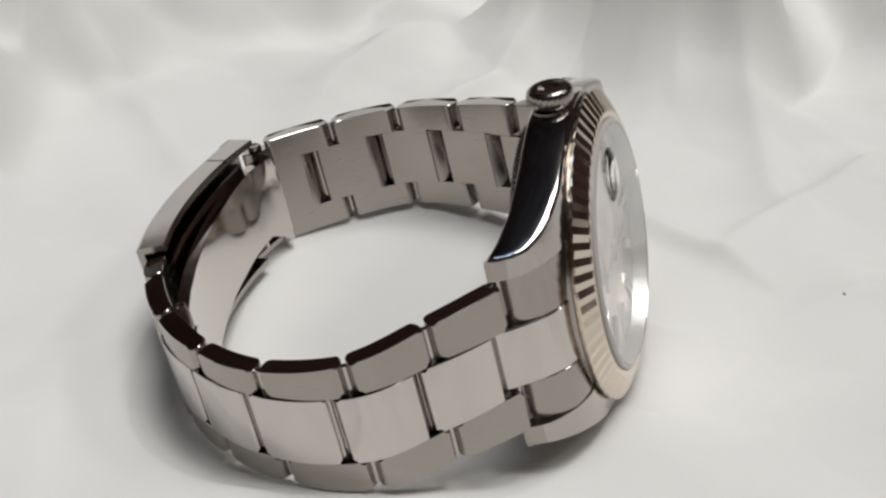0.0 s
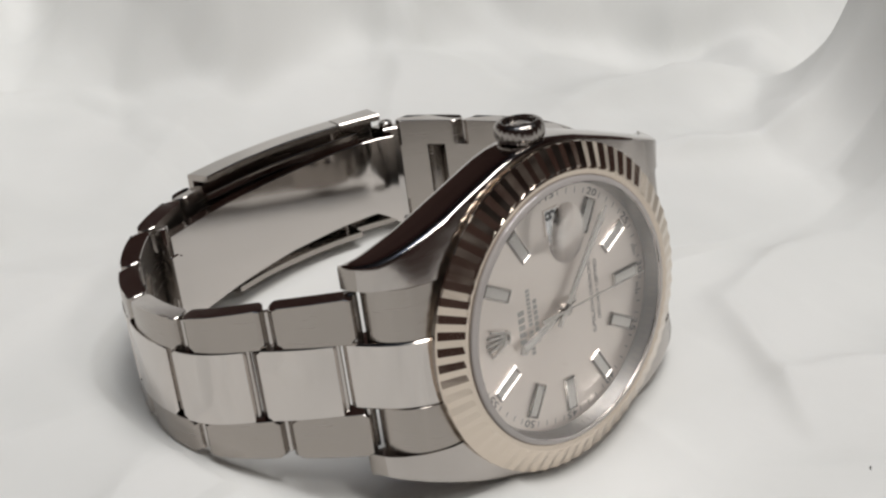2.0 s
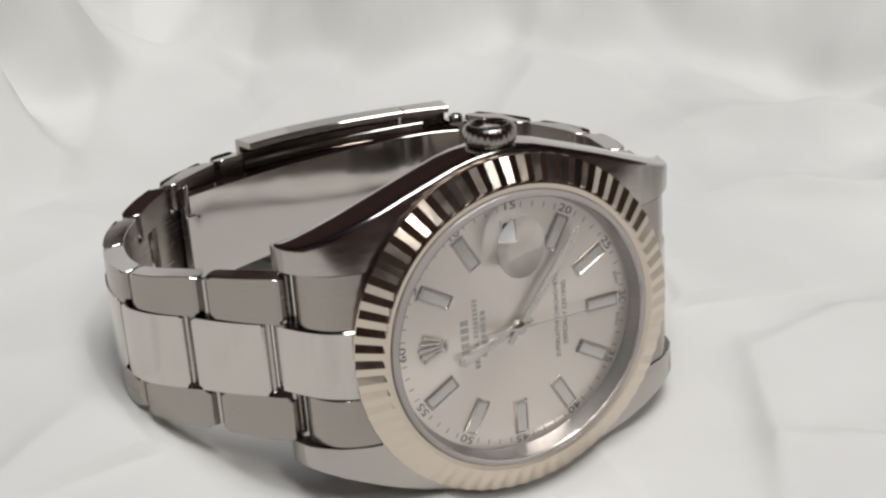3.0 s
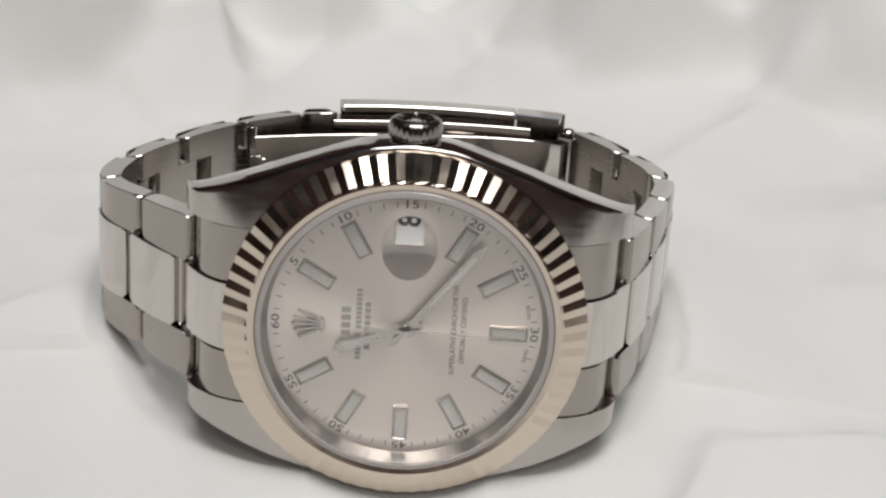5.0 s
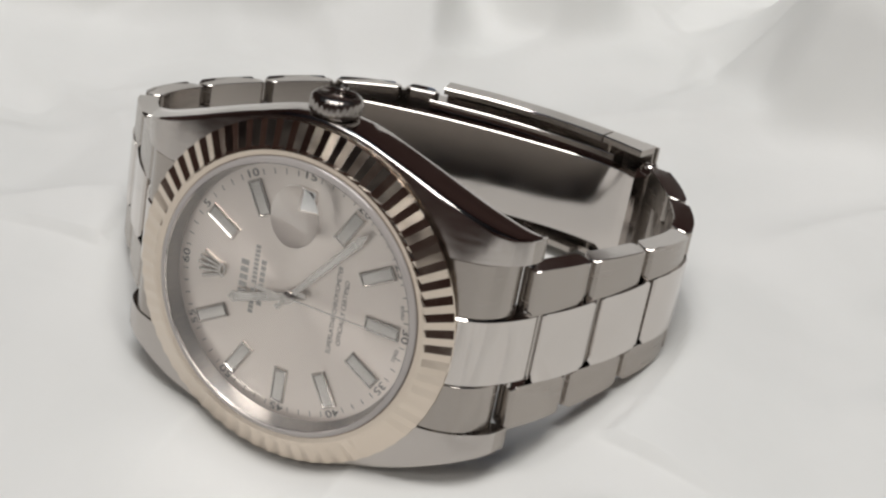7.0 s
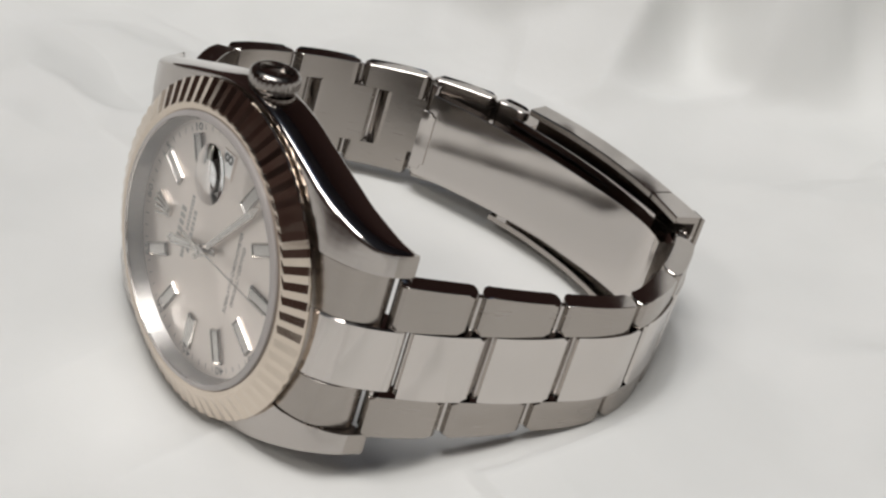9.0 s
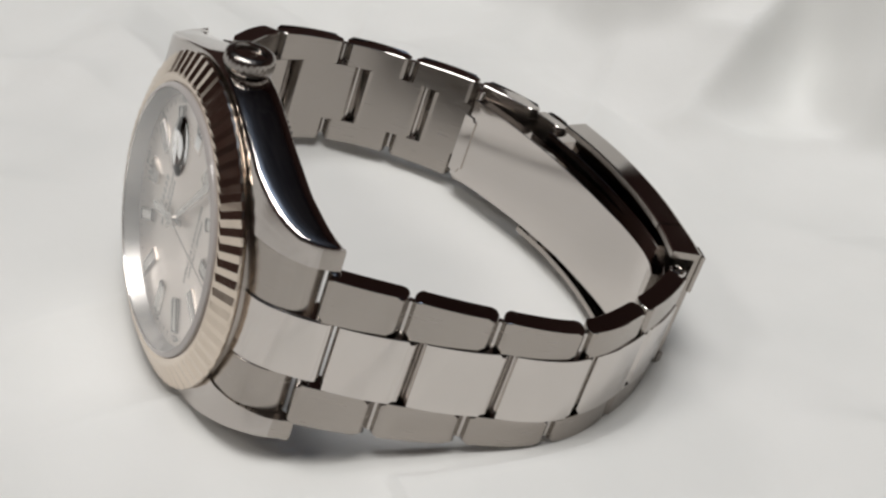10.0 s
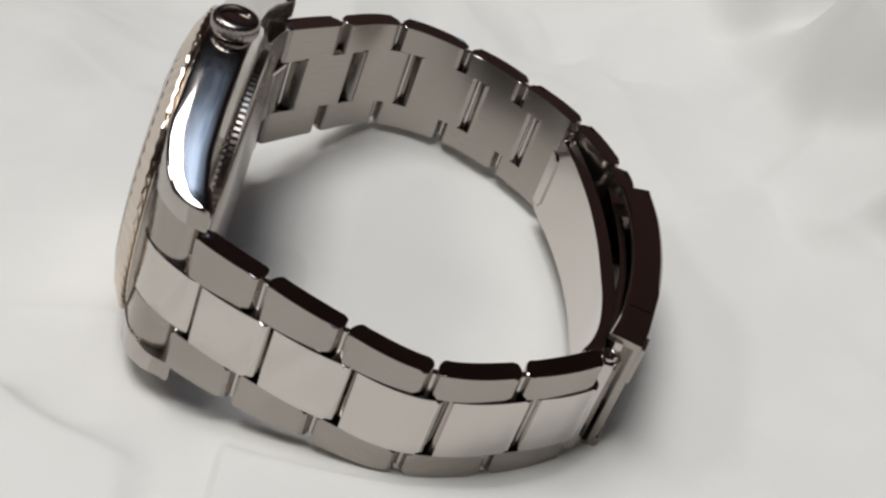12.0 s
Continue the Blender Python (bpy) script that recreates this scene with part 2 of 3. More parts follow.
def cloth_height(x, y):
    r = math.hypot(x, y - 28)
    near = min(1.0, max(0.0, (r - 40) / 50))
    wx = 7 * noise.noise(Vector((x / 34, y / 34, 9.1))) + 2.5 * noise.noise(Vector((x / 12, y / 12, 5.7)))
    wy = 7 * noise.noise(Vector((x / 34, y / 34, 3.3))) + 2.5 * noise.noise(Vector((x / 12, y / 12, 1.9)))
    n1 = noise.noise(Vector((x / 42, y / 42, 0.3)))
    n2 = noise.noise(Vector((x / 16, y / 16, 4.1)))
    cell = noise.voronoi(Vector(((x + wx) / 46, (y + wy) / 46, 0.5)))[0]
    fine = noise.voronoi(Vector(((x + wx) / 21, (y + wy) / 21, 3.5)))[0]
    h = (0.15 + near) * (2.2 * n1 + 1.0 * n2 + 3.6 - 8.0 * soft_edge(cell) + 1.6 * soft_edge(fine)) - 1.2 * (0.15 + near)
    for fx, fy, head, wide, high, soft in FOLDS:
        a = radians(head)
        dx, dy = x + 0.6 * wx - fx, y + 0.6 * wy - fy
        u, v = dx * math.cos(a) + dy * math.sin(a), -dx * math.sin(a) + dy * math.cos(a)
        s = u - 0.45 * math.sqrt(v * v + 3.0)
        s = 0.5 * (s + math.sqrt(s * s + 5.0)) - 0.1
        if s > 0:
            h += high * (1 - math.exp(-s / (0.6 * soft))) * math.exp(-((v / (wide * 1.6)) ** 2)) * math.exp(-max(0, s - 40) / 50)
    for x0, y0, x1, y1, high, left, right in CREASES:
        ex, ey = x1 - x0, y1 - y0
        l = math.hypot(ex, ey)
        k = ((x - x0) * ex + (y - y0) * ey) / (l * l)
        if -0.3 < k < 1.3:
            d = ((x - x0) * ey - (y - y0) * ex) / l + 0.35 * wx
            fade = max(0.0, min(1.0, (k + 0.3) / 0.5, (1.3 - k) / 0.5))
            h += 1.7 * high * fade * math.exp(-(math.sqrt(d * d + 0.5) - 0.5) / (left if d < 0 else right))
    # larger crumples away from the watch
    wild = min(1.0, max(0.0, (r - 100) / 50))
    crumple = noise.voronoi(Vector(((x + 2 * wx) / 75, (y + 2 * wy) / 75, 7.3)))[0]
    h += 11 * wild * (0.35 - soft_edge(crumple))
    # the watch has sunk into the cloth: a pocket under the case, a swell along the bracelet
    bed = curve_at(BED, y)
    bowl = 20.3 - math.sqrt(max(0.0, 20.4**2 - x * x)) + 0.45 * max(0.0, y - 9)
    rho = (abs((x + 2) / 37) ** 2.4 + abs((y - 28) / 33) ** 2.4) ** (1 / 2.4)
    d = max(0.0, (rho - 1) * 34)
    swell = 1.3 * min(1.0, d / 1.5) if y > 14 else 0.0
    bed -= 2.0 * min(1.0, max(0.0, (0.98 - rho) / 0.12))
    h += (min(bed + swell, bowl) - 0.3 * h) * math.exp(-((d / 17) ** 2))
    # cloth bunched up all round; the far rise is unseen, added for reflections
    rim = min(1.0, max(0.0, (r - 120) / 150))
    back = max(0.0, (y - 28) / max(r, 1.0)) ** 4
    east = max(0.0, (0.92 * x + 0.38 * (y - 28)) / max(r, 1.0)) ** 3
    far = min(1.0, max(0.0, (r - 170) / 110))
    front = max(0.0, (28 - y) / max(r, 1.0)) ** 2
    return h + (38 * (1 - 0.9 * front) + 6 * back) * rim * rim * (3 - 2 * rim) + 66 * east * far * far * (3 - 2 * far)


def cloth_sheet():
    n = 560
    grid = [math.copysign(abs(k) ** 1.35, k) * 290 for k in np.linspace(-1, 1, n)]
    verts = [(x * MM, (y + 25) * MM, cloth_height(x, y + 25) * MM) for y in grid for x in grid]
    faces = [(j * n + i, j * n + i + 1, j * n + n + i + 1, j * n + n + i) for j in range(n - 1) for i in range(n - 1)]
    me = bpy.data.meshes.new("ground")
    me.from_pydata(verts, [], faces)
    me.polygons.foreach_set("use_smooth", [True] * len(me.polygons))
    me.materials.append(CLOTH)
    return tagged(new("ground", me), "crumpled white cloth with soft folds spread on a table", "cloth", kind="structure")


cloth_sheet()
plain_box("table_top", -700, 700, -500, 550, -40, -6, TABLE, "dark wooden table under the white cloth", "table")

def lint(x, y):
    bm = bmesh.new()
    n = 7
    z = cloth_height(x, y) + 0.12
    rings = []
    for k in range(n):
        u = k / (n - 1)
        r = 0.13 * math.sin(math.pi * (0.1 + 0.8 * u))
        c = (x + 0.5 * u, y + 0.35 * math.sin(2.2 * u), z + 0.1 * math.sin(3 * u))
        rings.append([(c[0] + 0.3 * r * math.cos(t), c[1] + r * math.cos(t), c[2] + r * math.sin(t)) for t in np.linspace(0, 2 * math.pi, 7)[:-1]])
    bridge(bm, rings)
    ob = finish(new("lint_speck", bpy.data.meshes.new("lint_speck")), bm, BLACK)
    return tagged(ob, "tiny dark speck of lint on the white cloth", "lint")


lint(21.6, -31.8)

# ---- watch ----
TILT = radians(12)
watch = tagged(new("wristwatch"), "steel wristwatch with fluted bezel lying on its side on white cloth", "wristwatch")
watch.matrix_world = Matrix.Translation((0, 0, 20.6 * MM)) @ Matrix((
    (0, -1, 0, 0),
    (math.sin(TILT), 0, -math.cos(TILT), 0),
    (math.cos(TILT), 0, math.sin(TILT), 0),
    (0, 0, 0, 1),
))


FLANK = [(0, 20.5), (3.5, 20.2), (6, 19.6), (9, 18.6), (12.5, 17.4), (17, 15.7), (20.6, 14.3), (23, 13.4), (24.9, 12.9)]
LUG_TOP = [(0, -0.2), (15, -0.25), (17.3, -0.6), (19, -1.05), (21.2, -1.85), (23, -3.1), (24, -4.35), (24.6, -5.8), (24.9, -7.2)]
# the lug tops tip over from the case to their ends
LUG_RISE = [(0, 0), (15.5, 0), (18.5, 0.35), (21, 0.1), (23, -0.3), (24.9, -0.1)]
LUG_LOW = [(0, -5.6), (12, -5.65), (18, -6.0), (22, -6.9), (24.9, -8.0)]


def case_mesh():
    bm = bmesh.new()
    lathe(bm, [(17.4, -6.9), (18.6, -6.25), (19.3, -5.6), (19.3, -0.3), (18.9, -0.1)], 96)
    ys = [0, 2, 4, 6, 8, 10, 12, 13.5, 15, 16.2, 17.3, 18.4, 19.5, 20.5, 21.4, 22.2, 23, 23.6, 24.1, 24.45, 24.7, 24.9]
    ys = [-y for y in ys[:0:-1]] + ys
    for side in (1, -1):
        rows = []
        for inset, under, back in ((0.0, 0.0, None), (0.0, 0.0, 0.55), (0.08, 0.02, 0.25), (0.2, 0.06, 0.1), (0.5, 0.2, 0.0), (1.1, 0.7, -0.09), (1.9, 1.5, -0.16)):
            ring = []
            for y in ys:
                a = abs(y)
                x = 10.25 if back is None else curve_at(FLANK, a) - back
                top, low = curve_at(LUG_TOP, a) - inset, curve_at(LUG_LOW, a) + under
                if back is None:
                    top += curve_at(LUG_RISE, a)
                if top < low + 0.1:
                    top = low = (top + low) / 2
                    top, low = top + 0.05, low - 0.05
                ring.append(((side * x, y, top), (side * x, y, low)))
            rows.append(ring)
        bridge_rows = [[p[0] for p in ring] + [p[1] for p in ring[::-1]] for ring in rows]
        rings = [[bm.verts.new(p) for p in loop] for loop in bridge_rows]
        n = len(ys)
        for a, b in zip(rings, rings[1:]):
            for k in range(2 * n):
                m = (k + 1) % (2 * n)
                bm.faces.new((a[k], a[m], b[m], b[k]))
        for ring in (rings[0], rings[-1]):
            for k in range(n - 1):
                bm.faces.new((ring[k], ring[k + 1], ring[2 * n - 2 - k], ring[2 * n - 1 - k]))
    bm.normal_update()
    return bm


def case():
    bm = case_mesh()
    bmesh.ops.recalc_face_normals(bm, faces=bm.faces)
    for f in bm.faces:
        c = f.calc_center_median()
        if f.normal.x * (1 if c.x > 0 else -1) < 0.5:
            f.material_index = 2 if f.normal.z > 0.3 else 1
    return part("case", bm, [POLISHED, BRUSHED, SATIN], watch, "polished steel case with curved lugs")


case()


def case_back():
    bm = bmesh.new()
    lathe(bm, [(16.6, -6.0), (16.6, -7.7), (16.4, -7.85), (16.0, -8.1), (14.8, -8.4), (11, -8.6), (5, -8.7)], 96)
    ob = part("case_back", bm, BRUSHED, watch, "steel screw-down back with notched edge", 30)
    bm = bmesh.new()
    n = 132
    for k in range(n):
        a = 2 * math.pi * k / n
        b = 2 * math.pi * (k + 0.5) / n
        bridge(bm, [[(r * math.cos(t), r * math.sin(t), z) for r, t in ((16.6, a), (17.25, a), (17.25, b), (16.6, b))] for z in (-6.3, -7.6)])
    tagged(part("notched_edge", bm, BRUSHED, ob, "fine coin-like notches", 0), kind="stuff")
    return ob


case_back()


def bezel():
    bm = bmesh.new()
    n, sub = 64, 2
    rings = []

    def ring(valley, ridge):
        out = []
        for k in range(n * sub):
            r, z = ridge if k % 2 == 0 else valley
            a = 2 * math.pi * k / (n * sub)
            out.append(bm.verts.new((r * math.cos(a), r * math.sin(a), z)))
        rings.append(out)

    ring((18.9, -0.35), (18.9, -0.35))
    ring((19.0, -0.3), (19.0, -0.3))
    ring((19.05, -0.05), (19.05, 0.0))
    ring((19.72, 0.1), (19.84, 0.14))
    ring((19.88, 0.30), (19.94, 0.44))
    ring((19.84, 0.552), (19.90, 0.699))
    ring((17.21, 1.917), (17.3, 2.03))
    ring((17.0, 2.08), (17.0, 2.1))
    ring((16.85, 2.12), (16.85, 2.12))
    ring((16.3, 2.02), (16.3, 2.02))
    ring((16.2, 1.95), (16.2, 1.95))
    ring((16.2, -0.35), (16.2, -0.35))
    for a, b in list(zip(rings, rings[1:])) + [(rings[-1], rings[0])]:
        for k in range(n * sub):
            m = (k + 1) % (n * sub)
            bm.faces.new((a[k], a[m], b[m], b[k]))
    return part("bezel", bm, BEZEL, watch, "fluted white-gold bezel ring", 0)


bezel()


def inner_ring():
    bm = bmesh.new()
    lathe(bm, [(16.1, 0.0), (16.1, 1.9), (15.7, 1.9), (15.0, 0.05)], 128, close=True)
    ob = part("inner_ring", bm, RING, watch, "polished inner ring with engraved marks", 30)
    bm = bmesh.new()
    for k in range(110):
        if k % 6 == 5:
            continue
        a = 2 * math.pi * k / 110
        c, s = math.cos(a), math.sin(a)
        w = 0.16
        loops = []
        for r, z in ((15.18, 0.55), (15.5, 1.4)):
            loops.append([(r * c - w * s, r * s + w * c, z), (r * c + w * s, r * s - w * c, z), ((r - .03) * c + w * s, (r - .03) * s - w * c, z + .015), ((r - .03) * c - w * s, (r - .03) * s + w * c, z + .015)])
        bridge(bm, loops)
    tagged(part("engraved_marks", bm, RING_MARK, ob, "", 0), kind="stuff")


inner_ring()


def crystal():
    bm = bmesh.new()
    lathe(bm, [(15.45, 1.95), (15.45, 2.5)], 128)
    ob = part("crystal", bm, GLASS, watch, "flat clear watch glass with bevelled edge", 30)
    ob.visible_shadow = False
    bm = bmesh.new()
    lathe(bm, [(15.5, 1.92), (16.15, 1.92), (16.15, 2.2), (16.05, 2.32), (15.6, 2.52), (15.5, 2.52)], 128, close=True)
    part("glass_edge", bm, EDGE, ob, "pale bevelled edge of the glass", 25)
    # date lens: a shallow oval dome
    bm = bmesh.new()
    prof = [(1.0, 0.0)] + [(u, 0.04 + 0.9 * (1 - u * u)) for u in (0.995, 0.96, 0.9, 0.82, 0.72, 0.6, 0.46, 0.3, 0.15, 0.03)]
    lathe(bm, prof, 64)
    for v in bm.verts:
        v.co = (10.0 + 3.6 * v.co.x, 2.95 * v.co.y, 2.53 + v.co.z)
    lens = part("magnifier", bm, GLASS, ob, "oval magnifying lens over the date", 40)
    lens.visible_shadow = False


crystal()


# ---- dial ----
def dial():
    bm = bmesh.new()
    lathe(bm, [(15.6, -0.5), (15.6, 0.0)], 128)
    ob = part("dial", bm, DIAL, watch, "silver dial with sunray finish", 30)
    for k in range(1, 12):
        if k == 3:
            continue
        a = radians(30 * k)
        m = Matrix.Rotation(-a, 4, "Z")
        bm = bmesh.new()
        rims = ((0.86, 9.2, 13.45, 0.0), (0.84, 9.22, 13.43, 0.2), (0.72, 9.34, 13.31, 0.4), (0.66, 9.4, 13.25, 0.4), (0.56, 9.5, 13.15, 0.26), (0.56, 9.5, 13.15, 0.0))
        bridge(bm, [[(-w, y0, z), (w, y0, z), (w, y1, z), (-w, y1, z)] for w, y0, y1, z in rims], cap=False)
        bmesh.ops.transform(bm, matrix=m, verts=bm.verts)
        mark = part("hour_marker", bm, MARKER, ob, "metal frame marker with pale filling", 0)
        bm = bmesh.new()
        box(bm, -0.555, 0.555, 9.505, 13.145, 0.0, 0.24)
        bmesh.ops.transform(bm, matrix=m, verts=bm.verts)
        part("marker_fill", bm, LUME, mark, "", 0)
    for k in range(60):
        if k % 5 == 0:
            continue
        bm = bmesh.new()
        box(bm, -0.045, 0.045, 13.75, 14.4, 0.004, 0.02)
        bmesh.ops.transform(bm, matrix=Matrix.Rotation(-radians(6 * k), 4, "Z"), verts=bm.verts)
        part("minute_tick", bm, PRINT, ob, "", 0)
    for k in range(1, 13):
        a = radians(30 * k)
        lettering(str(5 * k), 1.25, (14.1 * math.sin(a), 14.1 * math.cos(a), 0.02), -30 * k, "numeral", ob, None, 1.45, 0.01)
    lettering("SUPERLATIVE CHRONOMETER", 0.78, (0, -5.35, 0.02), 0, "dial_words", ob)
    lettering("OFFICIALLY CERTIFIED", 0.78, (0, -6.4, 0.02), 0, "dial_words", ob)
    lettering("SWISS", 0.6, (-2.6, -13.35, 0.02), -11, "dial_words", ob)
    lettering("MADE", 0.6, (2.6, -13.35, 0.02), 11, "dial_words", ob)
    # brand lines as plain bars
    for y, high, gap, widths in ((6.45, 1.0, 0.26, (0.64,) * 5), (5.05, 0.6, 0.13, (0.4,) * 6 + (0.0,) + (0.4,) * 9), (4.1, 0.62, 0.17, (0.54,) * 8)):
        x = -(sum(widths) + gap * (len(widths) - 1)) / 2
        for w in widths:
            if w:
                bm = bmesh.new()
                box(bm, x, x + w, y - high / 2, y + high / 2, 0.004, 0.02)
                part("print_bar", bm, SOFT_PRINT, ob, "", 0)
            x += (w or 0.35) + gap
    # applied emblem: five rods over an oval ring
    bm = bmesh.new()
    for k in range(-2, 3):
        a = radians(15 * k)
        top = (math.sin(a) * 3.0, 9.2 + math.cos(a) * 3.0 - 0.15 * abs(k))
        low = (0.33 * k, 9.5)
        dx, dy = top[0] - low[0], top[1] - low[1]
        l = math.hypot(dx, dy)
        nx, ny = -dy / l * 0.13, dx / l * 0.13
        bridge(bm, [[(low[0] - nx, low[1] - ny, z), (low[0] + nx, low[1] + ny, z), (top[0] + nx, top[1] + ny, z), (top[0] - nx, top[1] - ny, z)] for z in (0.0, 0.35)])
        lathe(bm, [(0.1, 0.0), (0.2, 0.2), (0.1, 0.4)], 10, centre=(top[0], top[1], 0))
    n = 28
    outer = [(0.85 * math.cos(2 * math.pi * k / n), 9.1 + 0.42 * math.sin(2 * math.pi * k / n)) for k in range(n)]
    inner = [(0.55 * math.cos(2 * math.pi * k / n), 9.1 + 0.2 * math.sin(2 * math.pi * k / n)) for k in range(n)]
    bridge(bm, [[(x, y, 0.0) for x, y in outer], [(x, y, 0.38) for x, y in outer], [(x, y, 0.38) for x, y in inner], [(x, y, 0.0) for x, y in inner]], cap=False)
    part("emblem", bm, MARKER, ob, "small applied metal emblem", 30)
    # date window
    bm = bmesh.new()
    box(bm, 9.6, 12.5, -1.05, 1.05, 0.004, 0.012)
    window = part("date_window", bm, DATE, ob, "white date window", 0)
    bm = bmesh.new()
    for x0, x1, y0, y1 in ((9.45, 9.6, -1.2, 1.2), (12.5, 12.65, -1.2, 1.2), (9.6, 12.5, -1.2, -1.05), (9.6, 12.5, 1.05, 1.2)):
        box(bm, x0, x1, y0, y1, 0.004, 0.16)
    part("window_frame", bm, DIAL, window, "", 0)
    lettering("8", 2.5, (11.75, 0, 0.03), 0, "date_figure", window, BLACK, 1.0, 0.05)
    return ob


dial()


# ---- pointers ----
def pointer(name, angle, outline, z, thick, mat, label, fill=None):
    turn = Matrix.Rotation(-radians(angle), 4, "Z")
    bm = bmesh.new()
    bridge(bm, [[(x, y, z) for x, y in outline], [(x, y, z + thick) for x, y in outline]])
    bmesh.ops.transform(bm, matrix=turn, verts=bm.verts)
    ob = part(name, bm, mat, watch, label, 0)
    if fill:
        bm = bmesh.new()
        bridge(bm, [[(x, y, z + thick * 0.5) for x, y in fill], [(x, y, z + thick * 1.12) for x, y in fill]])
        bmesh.ops.transform(bm, matrix=turn, verts=bm.verts)
        part("pale_fill", bm, LUME, ob, "", 0)
    return ob


pointer("hour_pointer", 341, [(-0.35, -2.0), (0.35, -2.0), (0.62, 7.6), (0, 8.2), (-0.62, 7.6)], 0.55, 0.16, MARKER, "baton hour pointer of polished metal", [(-0.2, 3.0), (0.2, 3.0), (0.36, 7.2), (-0.36, 7.2)])
pointer("minute_pointer", 129, [(-0.3, -2.2), (0.3, -2.2), (0.52, 11.8), (0, 13.2), (-0.52, 11.8)], 0.85, 0.16, MARKER, "long baton minute pointer of polished metal", [(-0.16, 4.0), (0.16, 4.0), (0.28, 11.3), (-0.28, 11.3)])
pointer("second_pointer", 180.5, [(-0.28, -4.2), (0.28, -4.2), (0.09, 0), (0.05, 13.7), (-0.05, 13.7), (-0.09, 0)], 1.15, 0.1, MARKER, "thin sweep second pointer")
bm = bmesh.new()
lathe(bm, [(0.75, 0.4), (0.75, 1.2), (0.5, 1.35)], 24)
part("pointer_hub", bm, MARKER, watch, "round metal hub")


# ---- crown ----
def crown():
    bm = bmesh.new()
    n = 26
    rings = []
    for x, r, cut in ((20.5, 2.4, 0), (20.6, 2.72, 0.02), (20.8, 2.88, 0.05), (21.3, 2.95, 0.06), (21.9, 2.95, 0.055), (22.25, 2.88, 0.035), (22.5, 2.72, 0.01), (22.68, 2.46, 0), (22.76, 2.2, 0), (22.74, 2.02, 0), (22.55, 1.92, 0), (22.25, 1.88, 0)):
        ring = []
        for k in range(n * 6):
            a = 2 * math.pi * k / (n * 6)
            rr = r - 1.3 * cut * (0.5 + 0.5 * math.cos(n * a)) ** 2
            ring.append((x, rr * math.cos(a), rr * math.sin(a) - 3.2))
        rings.append(ring)
    bridge(bm, rings)
    ob = part("crown", bm, CROWN, watch, "knurled steel winding crown")
    bm = bmesh.new()
    lathe(bm, [(2.0, 19.0), (2.0, 20.4), (2.1, 20.6)], 40, centre=(0, 0, -3.2), axis="x")
    part("crown_tube", bm, CROWN, ob, "")
    bm = bmesh.new()
    lathe(bm, [(1.86, 22.15), (1.86, 22.29), (1.7, 22.35)], 40, centre=(0, 0, -3.2), axis="x")
    part("crown_cap", bm, POLISHED, ob, "")
    bm = bmesh.new()
    for k in range(-2, 3):
        bridge(bm, [[(x, 0.36 * k - 0.09, -3.9), (x, 0.36 * k + 0.09, -3.9), (x, 0.5 * k + 0.09, -2.5 - 0.1 * abs(k)), (x, 0.5 * k - 0.09, -2.5 - 0.1 * abs(k))] for x in (22.31, 22.38)])
    part("crown_emblem", bm, POLISHED, ob, "", 0)


crown()


# ---- bracelet ----
def smooth_path(nodes, first, last):
    """A dense smooth curve through (y, z) nodes with extra points before and after; returns points and the arc length at each node."""
    pts = [Vector(first)] + [Vector(p) for p in nodes] + [Vector(last)]
    out, marks, total = [pts[1].copy()], [0.0], 0.0
    for k in range(1, len(pts) - 2):
        a, b, c, d = pts[k - 1:k + 3]
        for j in range(1, 25):
            t = j / 24
            p = 0.5 * ((2 * b) + (c - a) * t + (2 * a - 5 * b + 4 * c - d) * t * t + (3 * b - a - 3 * c + d) * t**3)
            total += (p - out[-1]).length
            out.append(p)
        marks.append(total)
    return out, marks


def on_path(path, s):
    """The point and the unit tangent at arc length s, run on straight past the ends."""
    total = 0.0
    for p, q in zip(path, path[1:]):
        step = (q - p).length
        if s <= total + step or q is path[-1]:
            d = (q - p) / step
            return p + d * (s - total), d
        total += step


def piece_outline(path, s0, s1, out_sign, lift, thick, bow=0.1, skew=0.0, round_end=0.8, steps=12, pull=0.0, inner_edge=0.7):
    """The (y, z) outline of a bracelet piece that follows the path from s0 to s1, with rounded ends; skew moves its inner side on."""
    outer, inner = [], []
    for k in range(steps + 1):
        u = (k - 0.97) / (steps - 1.94) if 0 < k < steps else k / steps
        s = s0 + round_end + (s1 - s0 - 2 * round_end) * u
        p, d = on_path(path, s)
        n = Vector((-d.y, d.x)) * out_sign
        outer.append(p + n * (lift + bow * (1 - (2 * u - 1) ** 2)))
        p, d = on_path(path, s + skew + pull * (1 - 2 * u))
        n = Vector((-d.y, d.x)) * out_sign
        inner.append(p + n * (lift - thick))
    pts = list(outer)
    for a, b, sign in ((outer[-1], inner[-1], 1), (inner[0], outer[0], -1)):
        c, arm = (a + b) / 2, (a - b) / 2
        d = Vector((arm.y, -arm.x)).normalized()
        ahead = on_path(path, (s1 if sign > 0 else s0) + skew / 2)[1] * sign
        if d.dot(ahead) < 0:
            d = -d
        for k in range(1, 8):
            t = math.pi * k / 8
            inward = t > math.pi / 2 if sign > 0 else t < math.pi / 2
            pts.append(c + arm * math.cos(t) + d * round_end * math.sin(t) ** (inner_edge if inward else 0.7))
        if sign > 0:
            pts += inner[::-1]
    return [(p.x, p.y) for p in pts]


